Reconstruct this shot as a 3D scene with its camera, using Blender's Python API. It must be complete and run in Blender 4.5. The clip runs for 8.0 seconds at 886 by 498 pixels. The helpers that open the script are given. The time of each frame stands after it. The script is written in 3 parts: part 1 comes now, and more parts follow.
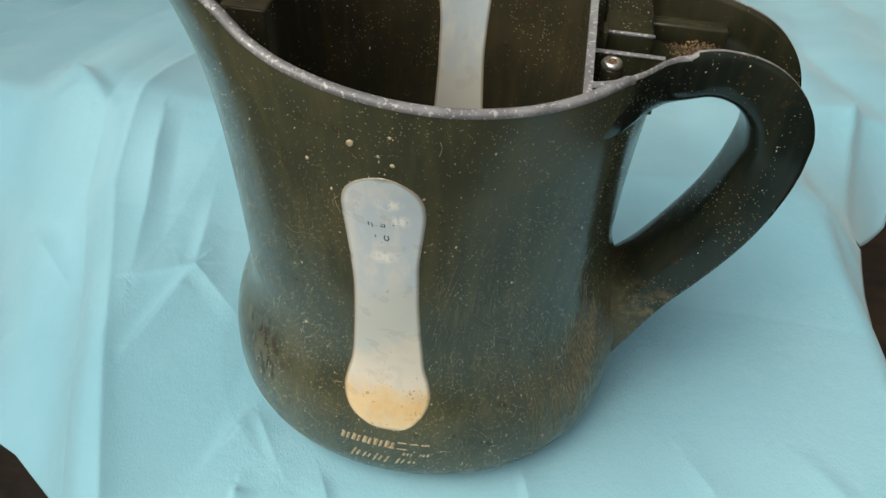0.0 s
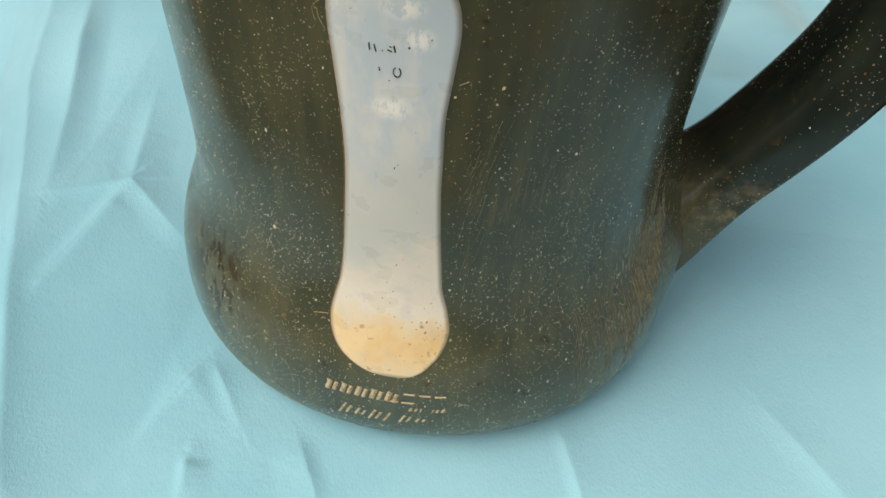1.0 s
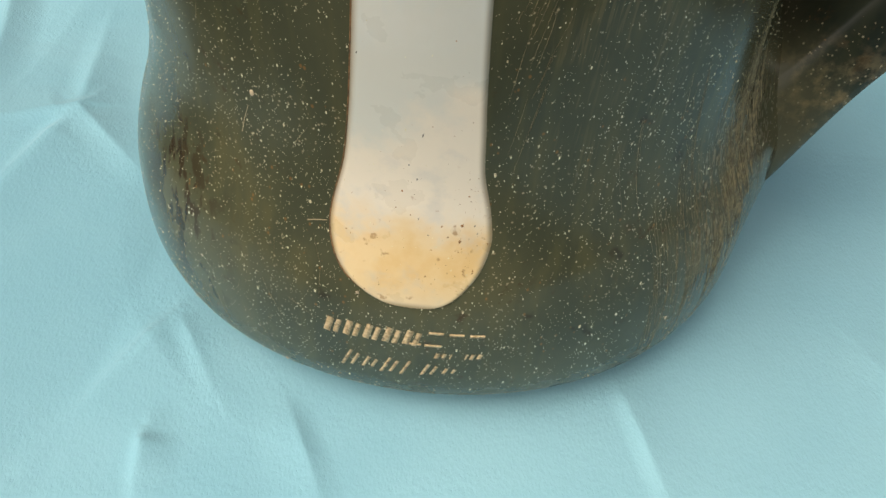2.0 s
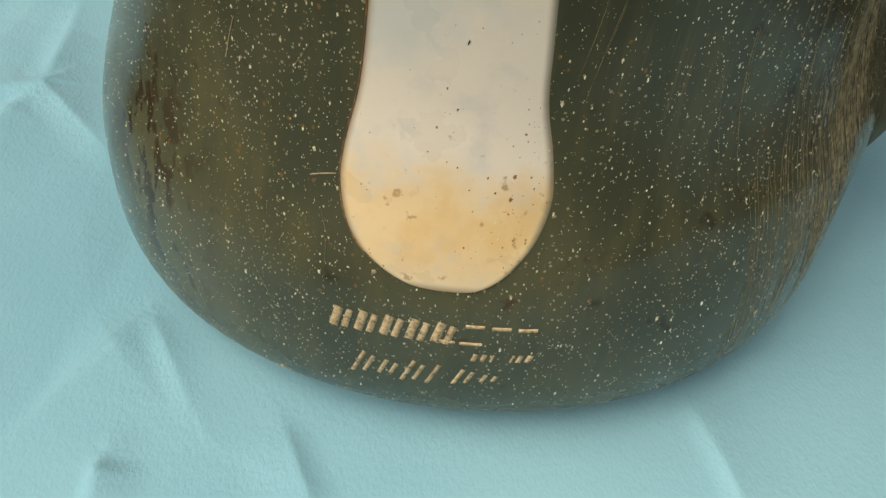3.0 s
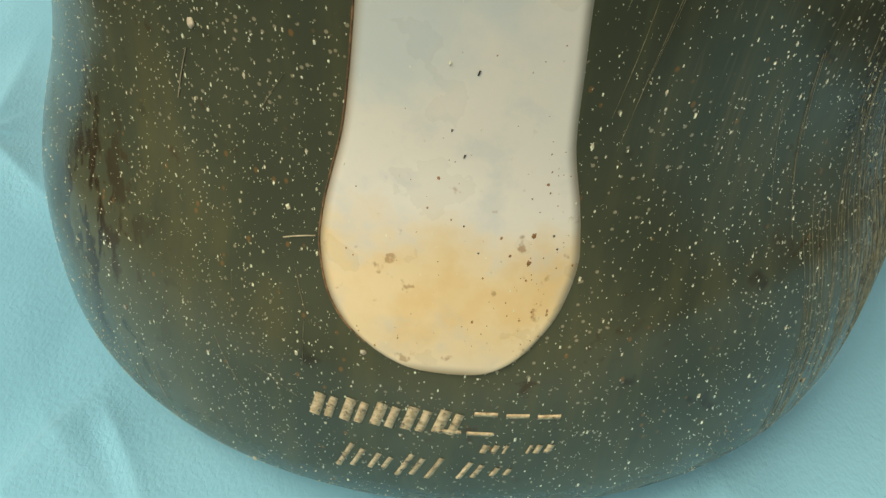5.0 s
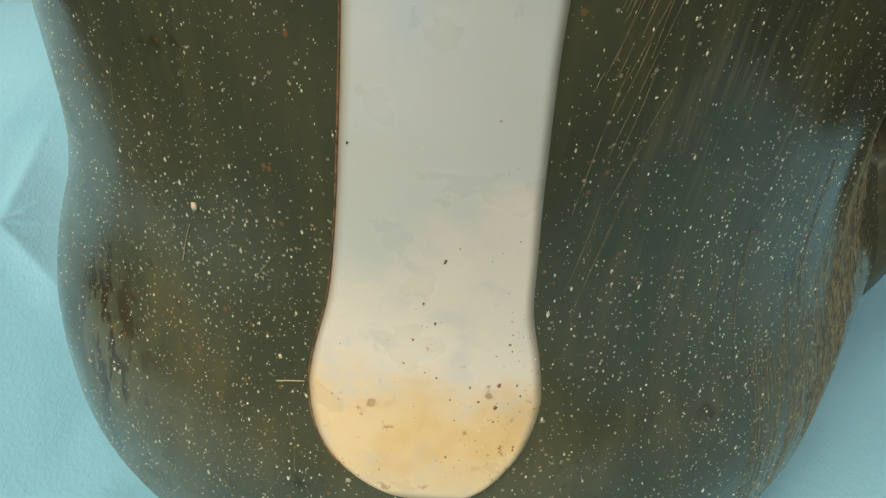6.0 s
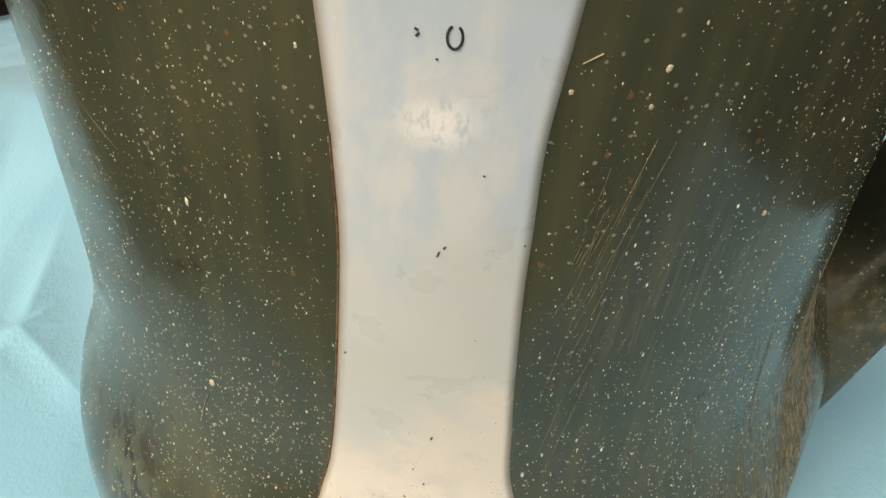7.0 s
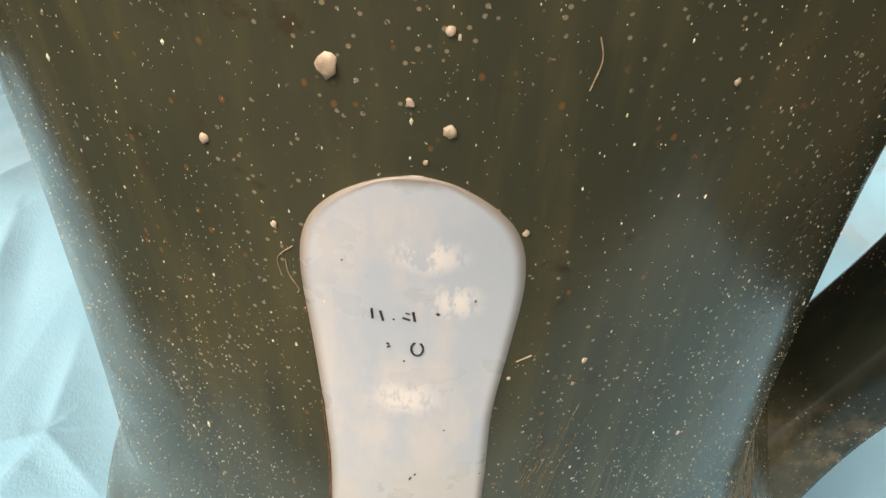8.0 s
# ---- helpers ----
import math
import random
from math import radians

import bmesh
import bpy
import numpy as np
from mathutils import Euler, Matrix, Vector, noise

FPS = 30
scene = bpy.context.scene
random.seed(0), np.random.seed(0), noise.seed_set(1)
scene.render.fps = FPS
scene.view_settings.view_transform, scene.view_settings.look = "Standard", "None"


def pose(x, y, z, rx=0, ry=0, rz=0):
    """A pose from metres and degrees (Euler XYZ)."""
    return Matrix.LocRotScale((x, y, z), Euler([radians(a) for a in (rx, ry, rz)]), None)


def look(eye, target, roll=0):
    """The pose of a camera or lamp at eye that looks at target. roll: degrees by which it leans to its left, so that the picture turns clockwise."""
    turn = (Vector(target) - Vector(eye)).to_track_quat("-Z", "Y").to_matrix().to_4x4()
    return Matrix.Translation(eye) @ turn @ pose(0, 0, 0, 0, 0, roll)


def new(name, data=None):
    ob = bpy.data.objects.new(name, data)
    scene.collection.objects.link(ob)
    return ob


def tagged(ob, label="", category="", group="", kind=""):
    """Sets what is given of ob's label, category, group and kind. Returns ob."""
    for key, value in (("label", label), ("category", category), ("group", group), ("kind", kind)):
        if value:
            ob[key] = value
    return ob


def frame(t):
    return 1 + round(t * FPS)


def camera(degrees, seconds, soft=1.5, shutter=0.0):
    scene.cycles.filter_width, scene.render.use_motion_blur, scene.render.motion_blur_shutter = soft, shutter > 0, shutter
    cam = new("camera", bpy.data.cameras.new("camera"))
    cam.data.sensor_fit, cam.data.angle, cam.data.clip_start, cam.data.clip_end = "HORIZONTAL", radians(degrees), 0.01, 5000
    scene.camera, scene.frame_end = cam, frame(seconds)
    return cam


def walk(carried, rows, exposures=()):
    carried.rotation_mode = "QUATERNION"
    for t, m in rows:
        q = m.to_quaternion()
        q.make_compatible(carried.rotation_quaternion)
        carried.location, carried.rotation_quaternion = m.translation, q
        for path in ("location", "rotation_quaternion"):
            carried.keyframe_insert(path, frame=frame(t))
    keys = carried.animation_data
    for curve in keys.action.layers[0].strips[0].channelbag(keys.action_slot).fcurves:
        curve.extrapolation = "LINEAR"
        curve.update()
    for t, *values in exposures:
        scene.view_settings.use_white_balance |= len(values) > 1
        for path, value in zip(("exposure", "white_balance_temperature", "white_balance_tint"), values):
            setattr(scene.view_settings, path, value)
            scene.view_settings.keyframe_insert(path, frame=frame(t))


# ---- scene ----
cam = camera(58.0, 8.0, soft=1.5)
PATH = [
    (0.0, (0.0362, -0.2193, 0.2982), (0.0170, -0.0791, 0.1568), 3.12),
    (0.5, (0.0288, -0.2052, 0.2644), (0.0142, -0.0703, 0.1175), 4.00),
    (1.0, (0.0194, -0.1836, 0.2295), (0.0091, -0.0486, 0.0824), 4.69),
    (1.5, (0.0141, -0.1748, 0.1991), (0.0068, -0.0394, 0.0520), 4.60),
    (3.0, (0.0032, -0.1519, 0.1413), (-0.0039, -0.0070, 0.0036), 4.41),
    (3.5, (0.0013, -0.1472, 0.1306), (-0.0036, -0.0011, -0.0059), 4.44),
    (4.0, (0.0006, -0.1404, 0.1261), (-0.0029, 0.0071, -0.0089), 4.51),
    (5.5, (-0.0013, -0.1345, 0.1379), (-0.0036, 0.0197, 0.0106), 4.17),
    (6.0, (0.0013, -0.1332, 0.1500), (-0.0021, 0.0222, 0.0242), 3.86),
    (6.5, (0.0013, -0.1328, 0.1624), (-0.0024, 0.0252, 0.0399), 3.46),
    (7.0, (0.0018, -0.1320, 0.1741), (-0.0018, 0.0273, 0.0532), 3.27),
    (7.5, (0.0037, -0.1313, 0.1895), (-0.0014, 0.0307, 0.0723), 3.11),
    (8.0, (0.0047, -0.1336, 0.2067), (-0.0007, 0.0298, 0.0914), 2.97),
]
walk(cam, [(t, look(eye, target, roll)) for t, eye, target, roll in PATH],
     [(0.0, 0.06, 7250, 5), (1.5, 0.18, 7500, 7), (3.0, -0.05, 7750, 6), (4.0, -0.09, 7850, 6), (5.5, 0.10, 7250, -6), (6.0, 0.08, 7450, 1), (6.5, 0.25, 7700, 7), (7.0, 0.38, 7900, 11), (7.5, 0.58, 8000, 15), (8.0, 0.58, 8000, 19)])

# ---- light: an open, hazy sky and a broad soft sun ----
SUN_EL, SUN_AZ = 56.0, 229.0
world = bpy.data.worlds.new("sky")
scene.world = world
world.use_nodes = True
wn = world.node_tree
sky = wn.nodes.new("ShaderNodeTexSky")
sky.sky_type, sky.sun_disc = "NISHITA", False
sky.sun_elevation, sky.sun_rotation = radians(SUN_EL), radians(SUN_AZ)
sky.dust_density, sky.ozone_density = 5.0, 1.0
haze = wn.nodes.new("ShaderNodeHueSaturation")
haze.inputs["Saturation"].default_value = 0.46
wn.links.new(sky.outputs[0], haze.inputs["Color"])
wn.links.new(haze.outputs[0], wn.nodes["Background"].inputs[0])
wn.nodes["Background"].inputs[1].default_value = 0.145
sun = new("sun", bpy.data.lights.new("sun", "SUN"))
sun.data.energy, sun.data.angle, sun.data.color = 1.75, radians(56), (1.0, 0.93, 0.83)
sun_dir = Vector((math.sin(radians(SUN_AZ)) * math.cos(radians(SUN_EL)), math.cos(radians(SUN_AZ)) * math.cos(radians(SUN_EL)), math.sin(radians(SUN_EL))))
sun.matrix_world = look(sun_dir * 3, (0, 0, 0))


# ---- materials ----
class Mat:
    """A node material with short ways to add textures and mixes."""

    def __init__(self, name, base, rough=0.5, metal=0.0, lift=0.011):
        self.m = bpy.data.materials.new(name)
        self.m.use_nodes = True
        self.n, self.l = self.m.node_tree.nodes, self.m.node_tree.links
        self.b = self.n["Principled BSDF"]
        self.b.inputs["Base Color"].default_value = (*base, 1)
        self.b.inputs["Roughness"].default_value = rough
        self.b.inputs["Metallic"].default_value = metal
        shift = self.n.new("ShaderNodeVectorMath")
        shift.inputs[1].default_value = (0, 0, lift)
        self.l.new(self.n.new("ShaderNodeTexCoord").outputs["Object"], shift.inputs[0])
        self.co = shift.outputs[0]

    def link(self, a, b):
        if isinstance(a, (int, float)):
            b.default_value = a
        elif isinstance(a, tuple):
            b.default_value = (*a, 1) if len(b.default_value) == 4 else a
        else:
            self.l.new(a, b)

    def mapped(self, scale, loc=(0, 0, 0), rot=(0, 0, 0)):
        k = self.n.new("ShaderNodeMapping")
        self.l.new(self.co, k.inputs["Vector"])
        k.inputs["Scale"].default_value, k.inputs["Location"].default_value, k.inputs["Rotation"].default_value = scale, loc, rot
        return k.outputs[0]

    def noise(self, scale, detail=4.0, rough=0.55, stretch=(1, 1, 1), rot=(0, 0, 0), warp=0.0):
        k = self.n.new("ShaderNodeTexNoise")
        self.l.new(self.mapped(stretch, rot=rot), k.inputs["Vector"])
        k.inputs["Scale"].default_value, k.inputs["Detail"].default_value, k.inputs["Roughness"].default_value, k.inputs["Distortion"].default_value = scale, detail, rough, warp
        return k.outputs["Fac"]

    def cells(self, scale, stretch=(1, 1, 1)):
        k = self.n.new("ShaderNodeTexVoronoi")
        self.l.new(self.mapped(stretch), k.inputs["Vector"])
        k.inputs["Scale"].default_value = scale
        return k.outputs["Distance"], k.outputs["Color"]

    def ramp(self, a, lo, hi, out_lo=0.0, out_hi=1.0):
        k = self.n.new("ShaderNodeMapRange")
        k.interpolation_type = "SMOOTHSTEP"
        self.link(a, k.inputs["Value"])
        for name, v in (("From Min", lo), ("From Max", hi), ("To Min", out_lo), ("To Max", out_hi)):
            k.inputs[name].default_value = v
        return k.outputs[0]

    def math(self, op, a, b=0.0):
        k = self.n.new("ShaderNodeMath")
        k.operation = op
        self.link(a, k.inputs[0])
        self.link(b, k.inputs[1])
        return k.outputs[0]

    def mix(self, fac, a, b):
        k = self.n.new("ShaderNodeMix")
        k.data_type = "RGBA"
        self.link(fac, k.inputs[0])
        self.link(a, k.inputs[6])
        self.link(b, k.inputs[7])
        return k.outputs[2]

    def axis(self, name):
        k = self.n.new("ShaderNodeSeparateXYZ")
        self.l.new(self.co, k.inputs[0])
        return k.outputs[name]

    def spot(self, centre, radius, soft=0.4):
        """1 within an ellipsoid round a place, falling to 0 at its edge."""
        k = self.n.new("ShaderNodeVectorMath")
        k.operation = "LENGTH"
        self.l.new(self.mapped(tuple(1 / r for r in radius), tuple(-c / r for c, r in zip(centre, radius))), k.inputs[0])
        return self.ramp(k.outputs["Value"], 1.0, soft)

    def attribute(self, name):
        k = self.n.new("ShaderNodeAttribute")
        k.attribute_name = name
        return k.outputs["Fac"]

    def bump(self, height, strength, distance):
        k = self.n.new("ShaderNodeBump")
        k.inputs["Strength"].default_value, k.inputs["Distance"].default_value = strength, distance
        self.link(height, k.inputs["Height"])
        if self.b.inputs["Normal"].links:
            self.l.new(self.b.inputs["Normal"].links[0].from_socket, k.inputs["Normal"])
        self.l.new(k.outputs[0], self.b.inputs["Normal"])

    def set(self, **kw):
        for key, v in kw.items():
            self.link(v, self.b.inputs[key.replace("_", " ")])
        return self.m


def plastic(name, base, dusty, wear=1.0):
    k = Mat(name, base)
    clouds = k.ramp(k.noise(28, 5), 0.35, 0.75)
    streaks = k.ramp(k.noise(60, 4, stretch=(4, 4, 0.35)), 0.42, 0.72)
    colour = k.mix(k.math("MULTIPLY", clouds, 0.75), base, dusty)
    colour = k.mix(k.math("MULTIPLY", streaks, 0.34), colour, (dusty[0] * 1.25, dusty[1] * 1.15, dusty[2] * 0.9))
    # fine pale dust caught in the grain
    d1, c1 = k.cells(760)
    pick = k.ramp(k.math("MULTIPLY", k.noise(1500, 0), k.ramp(k.noise(45, 3), 0.3, 0.7)), 0.26, 0.36)
    fine = k.math("MULTIPLY", k.ramp(d1, 0.22, 0.12), pick)
    colour = k.mix(k.math("MULTIPLY", fine, 0.75), colour, (0.34, 0.29, 0.19))
    # rust-brown flecks and patches of grime
    d2, c2 = k.cells(560, (1, 1, 0.7))
    flecks = k.math("MULTIPLY", k.ramp(d2, 0.20, 0.10), k.ramp(k.noise(240, 1), 0.56, 0.64))
    colour = k.mix(k.math("MULTIPLY", flecks, 0.6), colour, (0.26, 0.13, 0.045))
    patches = k.math("MULTIPLY", k.ramp(k.noise(170, 5, 0.65), 0.60, 0.68), k.ramp(k.noise(32, 2), 0.45, 0.62))
    colour = k.mix(k.math("MULTIPLY", patches, 0.75), colour, (0.055, 0.034, 0.016))
    # dark blotches
    blots = k.ramp(k.noise(120, 3), 0.66, 0.76)
    colour = k.mix(k.math("MULTIPLY", blots, 0.6), colour, (0.02, 0.014, 0.009))
    rough = k.ramp(k.noise(90, 4), 0.3, 0.8, 0.12, 0.28)
    if wear > 0:
        # bundles of steep scratches beside the lower root of the handle
        lines = k.ramp(k.noise(1500, 2, stretch=(1, 1, 0.018), rot=(0.0, radians(7), 0)), 0.53, 0.61)
        zone = k.math("MAXIMUM", k.spot((0.064, -0.030, 0.060), (0.024, 0.028, 0.044), 0.25), k.math("MULTIPLY", k.spot((0.03, -0.06, 0.105), (0.02, 0.02, 0.035), 0.2), 0.2))
        worn = k.math("MULTIPLY", k.math("MULTIPLY", lines, zone), k.ramp(k.noise(70, 3), 0.38, 0.55))
        colour = k.mix(k.math("MULTIPLY", worn, 0.65 * wear), colour, (0.38, 0.29, 0.16))
        # brown grime beside the spout-side waist
        grime = k.math("MULTIPLY", k.spot((-0.056, -0.042, 0.050), (0.030, 0.034, 0.046), 0.3), k.ramp(k.noise(300, 4, stretch=(1, 1, 0.45)), 0.53, 0.61))
        colour = k.mix(k.math("MULTIPLY", grime, 0.9), colour, (0.034, 0.020, 0.010))
        rough = k.math("ADD", rough, k.math("MULTIPLY", worn, 0.3))
    # rubbed tan edge and grime where the handle leaves the pot
    near = k.spot((0.070, -0.006, 0.064), (0.034, 0.040, 0.030), 0.5)
    colour = k.mix(k.math("MULTIPLY", near, 0.75), colour, k.mix(clouds, (0.050, 0.057, 0.038), (0.098, 0.092, 0.056)))
    root = k.math("MULTIPLY", k.spot((0.086, -0.012, 0.076), (0.026, 0.010, 0.018), 0.2), k.ramp(k.noise(260, 5, 0.65), 0.42, 0.72))
    colour = k.mix(k.math("MULTIPLY", root, 0.55), colour, (0.26, 0.20, 0.11))
    # scuffed, matt foot
    rough = k.math("ADD", rough, k.math("MULTIPLY", k.ramp(k.axis("Z"), 0.036, 0.022), 0.10))
    rough = k.math("ADD", rough, k.math("MULTIPLY", fine, 0.25))
    k.bump(k.noise(900, 3), 0.10, 0.0003)
    k.bump(k.noise(70, 3), 0.05, 0.001)
    k.b.inputs["Specular IOR Level"].default_value = 0.27
    return k.set(Base_Color=colour, Roughness=rough)


PLASTIC = plastic("brown_plastic", (0.052, 0.060, 0.039), (0.106, 0.107, 0.064))
HANDLE = plastic("handle_plastic", (0.009, 0.015, 0.013), (0.028, 0.032, 0.022), 0.1)
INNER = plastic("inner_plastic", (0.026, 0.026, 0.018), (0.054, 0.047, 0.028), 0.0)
TROUGH = plastic("trough_plastic", (0.016, 0.019, 0.012), (0.042, 0.040, 0.024), 0.0)


def rim_material():
    k = Mat("worn_rim", (0.2, 0.2, 0.22), 0.35)
    nick = k.ramp(k.noise(900, 3, stretch=(1, 1, 1)), 0.56, 0.66)
    colour = k.mix(k.ramp(k.noise(140, 4), 0.35, 0.7), (0.15, 0.155, 0.175), (0.25, 0.26, 0.29))
    colour = k.mix(nick, colour, (0.5, 0.5, 0.5))
    k.bump(k.noise(700, 4), 0.3, 0.0004)
    return k.set(Base_Color=colour, Roughness=k.ramp(k.noise(300, 3), 0.3, 0.7, 0.28, 0.5))


RIM_MAT = rim_material()


def gauge_material(stained):
    k = Mat("milky_gauge" if stained else "milky_gauge_back", (0.5, 0.53, 0.55), 0.3)
    z = k.axis("Z")
    ragged = k.math("ADD", z, k.math("MULTIPLY", k.math("SUBTRACT", k.noise(85, 5, 0.6), 0.5), 0.030))
    slanted = k.math("SUBTRACT", k.math("ADD", z, k.math("MULTIPLY", k.math("SUBTRACT", k.noise(75, 6, 0.6), 0.5), 0.034)), k.math("MULTIPLY", k.axis("X"), 0.4))
    milky = k.mix(k.ramp(k.noise(40, 3), 0.3, 0.75), (0.53, 0.64, 0.72), (0.60, 0.70, 0.77))
    streaky = k.math("MULTIPLY", k.ramp(k.noise(95, 6, 0.6, stretch=(1, 1, 0.45)), 0.46, 0.66), k.ramp(z, 0.086, 0.110))
    milky = k.mix(k.math("MULTIPLY", streaky, 0.75), milky, (0.76, 0.77, 0.75))
    # grey middle, pale scale below it, amber limescale at the bottom
    colour = k.mix(k.ramp(ragged, 0.138, 0.108), milky, (0.62, 0.64, 0.61))
    colour = k.mix(k.ramp(slanted, 0.1020, 0.0905), colour, (0.78, 0.72, 0.63))
    amber = k.mix(k.ramp(k.noise(130, 4), 0.4, 0.68), (0.75, 0.58, 0.34), (0.70, 0.49, 0.23))
    colour = k.mix(k.math("MULTIPLY", k.ramp(ragged, 0.0800, 0.0660), 0.95), colour, amber)
    colour = k.mix(k.math("MULTIPLY", k.ramp(z, 0.060, 0.0548), 0.7), colour, (0.74, 0.66, 0.52))
    haze_spots = k.math("MULTIPLY", k.ramp(k.noise(170, 6, 0.6), 0.48, 0.70), k.ramp(z, 0.104, 0.088))
    colour = k.mix(k.math("MULTIPLY", haze_spots, 0.34), colour, (0.50, 0.52, 0.53))
    rusty = k.math("MULTIPLY", k.ramp(k.noise(380, 3), 0.66, 0.74), k.ramp(z, 0.092, 0.078))
    colour = k.mix(k.math("MULTIPLY", rusty, 0.6), colour, (0.30, 0.14, 0.04))
    if stained:
        # white flakes of scale behind the upper window
        patch = k.spot((0.0013, -0.071, 0.1619), (0.0052, 0.01, 0.0032), 0.15)
        for c, r in (((0.0042, -0.070, 0.1559), (0.0038, 0.01, 0.0036)), ((-0.0007, -0.069, 0.1403), (0.0055, 0.01, 0.004))):
            patch = k.math("MAXIMUM", patch, k.math("MULTIPLY", k.spot(c, r, 0.15), 1.0 if c[2] > 0.135 else 0.28))
        broken = k.ramp(k.noise(620, 6, 0.7, stretch=(1, 1, 0.4)), 0.42, 0.52)
        colour = k.mix(k.math("MULTIPLY", k.math("MULTIPLY", patch, broken), 0.9), colour, (0.93, 0.94, 0.91))
    # translucent fade into the dark plastic at the window's edge, painted into the colour
    edge = k.attribute("edge_fade")
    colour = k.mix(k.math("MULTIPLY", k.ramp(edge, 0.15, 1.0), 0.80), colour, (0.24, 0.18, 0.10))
    k.bump(k.noise(160, 3), 0.06, 0.0008)
    return k.set(Base_Color=colour, Roughness=k.ramp(k.noise(120, 4), 0.3, 0.7, 0.25, 0.42))


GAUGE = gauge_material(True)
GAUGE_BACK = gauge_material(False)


def cloth_material():
    k = Mat("blue_fabric", (0.36, 0.64, 0.72), 0.75)
    tone = k.ramp(k.noise(9, 4), 0.3, 0.75)
    colour = k.mix(tone, (0.205, 0.466, 0.612), (0.268, 0.538, 0.676))
    colour = k.mix(k.math("MULTIPLY", k.ramp(k.noise(900, 2), 0.35, 0.7), 0.12), colour, (0.18, 0.44, 0.54))
    k.bump(k.noise(1500, 2, 0.5, stretch=(1, 0.55, 1), rot=(0, 0, 0.35), warp=0.4), 0.34, 0.0005)
    k.bump(k.noise(60, 3), 0.25, 0.002)
    k.b.inputs["Sheen Weight"].default_value = 0.22
    return k.set(Base_Color=colour, Roughness=0.72)


CLOTH = cloth_material()


def ground_material():
    k = Mat("dark_floor", (0.03, 0.022, 0.015), 0.8)
    planks = k.ramp(k.noise(5, 4, stretch=(1, 6, 1)), 0.35, 0.7)
    colour = k.mix(planks, (0.006, 0.005, 0.004), (0.032, 0.021, 0.012))
    k.bump(k.noise(80, 4), 0.3, 0.004)
    return k.set(Base_Color=colour, Roughness=k.ramp(k.noise(20), 0.3, 0.7, 0.6, 0.9))


GROUND = ground_material()


def plain(name, base, rough, metal=0.0, grain=400, vary=0.35):
    k = Mat(name, base, rough, metal)
    colour = k.mix(k.ramp(k.noise(grain, 4), 0.3, 0.72), tuple(c * (1 - vary) for c in base), tuple(min(1, c * (1 + vary)) for c in base))
    k.bump(k.noise(grain * 2, 3), 0.15, 0.0003)
    return k.set(Base_Color=colour, Roughness=rough, Metallic=metal)


def print_material():
    k = Mat("tan_print", (0.42, 0.30, 0.15), 0.55)
    colour = k.mix(k.ramp(k.noise(1300, 3), 0.3, 0.7), (0.36, 0.25, 0.13), (0.68, 0.52, 0.32))
    worn = k.ramp(k.noise(900, 4, 0.7), 0.58, 0.62)
    return k.set(Base_Color=k.mix(k.math("MULTIPLY", worn, 0.85), colour, (0.060, 0.048, 0.030)))


PRINT = print_material()
INK = plain("dark_ink", (0.035, 0.032, 0.034), 0.5, grain=2500, vary=0.4)
CRUMB = plain("pale_crumb", (0.52, 0.43, 0.31), 0.6, grain=900, vary=0.35)
DUST = plain("pale_dust", (0.93, 0.79, 0.52), 0.35, grain=1500, vary=0.45)
METAL = plain("zinc_screw", (0.62, 0.62, 0.60), 0.32, 0.85, grain=700, vary=0.2)
SPECK = plain("rust_speck", (0.27, 0.13, 0.045), 0.7, grain=900, vary=0.5)
RUST = plain("rust", (0.17, 0.08, 0.03), 0.8, grain=900, vary=0.5)
DIRT = plain("brown_dirt", (0.20, 0.14, 0.080), 0.95, grain=500, vary=0.6)
SEAM = plain("rust_seam", (0.19, 0.10, 0.045), 0.8, grain=900, vary=0.6)
FIBRE = plain("pale_fibre", (0.42, 0.34, 0.22), 0.6, grain=900, vary=0.3)
SCRATCH = plain("tan_scratch", (0.21, 0.175, 0.10), 0.6, grain=700, vary=0.6)
WOOD = plain("dark_wood", (0.06, 0.035, 0.02), 0.6, grain=60, vary=0.5)


# ---- helpers of this scene ----
def part(name, bm, mat, parent=None, label="", smooth=True):
    """Links a bmesh as one mesh object under a thing or a part."""
    me = bpy.data.meshes.new(name)
    bmesh.ops.recalc_face_normals(bm, faces=bm.faces)
    bm.to_mesh(me)
    bm.free()
    for m in mat if isinstance(mat, (list, tuple)) else (mat,):
        me.materials.append(m)
    if smooth:
        for p in me.polygons:
            p.use_smooth = True
    ob = new(name, me)
    ob.parent = parent
    return tagged(ob, label=label)


def smoothstep(a, b, x):
    x = min(max((x - a) / (b - a), 0.0), 1.0)
    return x * x * (3 - 2 * x)


def spline(points, n):
    """A Catmull-Rom curve through points (tuples), n samples a span."""
    p = [np.array(q, float) for q in points]
    p = [2 * p[0] - p[1]] + p + [2 * p[-1] - p[-2]]
    out = []
    for i in range(1, len(p) - 2):
        for k in range(n):
            t = k / n
            out.append(0.5 * (2 * p[i] + (p[i + 1] - p[i - 1]) * t + (2 * p[i - 1] - 5 * p[i] + 4 * p[i + 1] - p[i + 2]) * t * t
                              + (3 * p[i] - p[i - 1] - 3 * p[i + 1] + p[i + 2]) * t ** 3))
    out.append(p[-2])
    return out


def loft(bm, rings, close=True):
    faces = []
    for a, b in zip(rings, rings[1:]):
        n = len(a)
        for i in range(n if close else n - 1):
            faces.append(bm.faces.new((a[i], a[(i + 1) % n], b[(i + 1) % n], b[i])))
    return faces


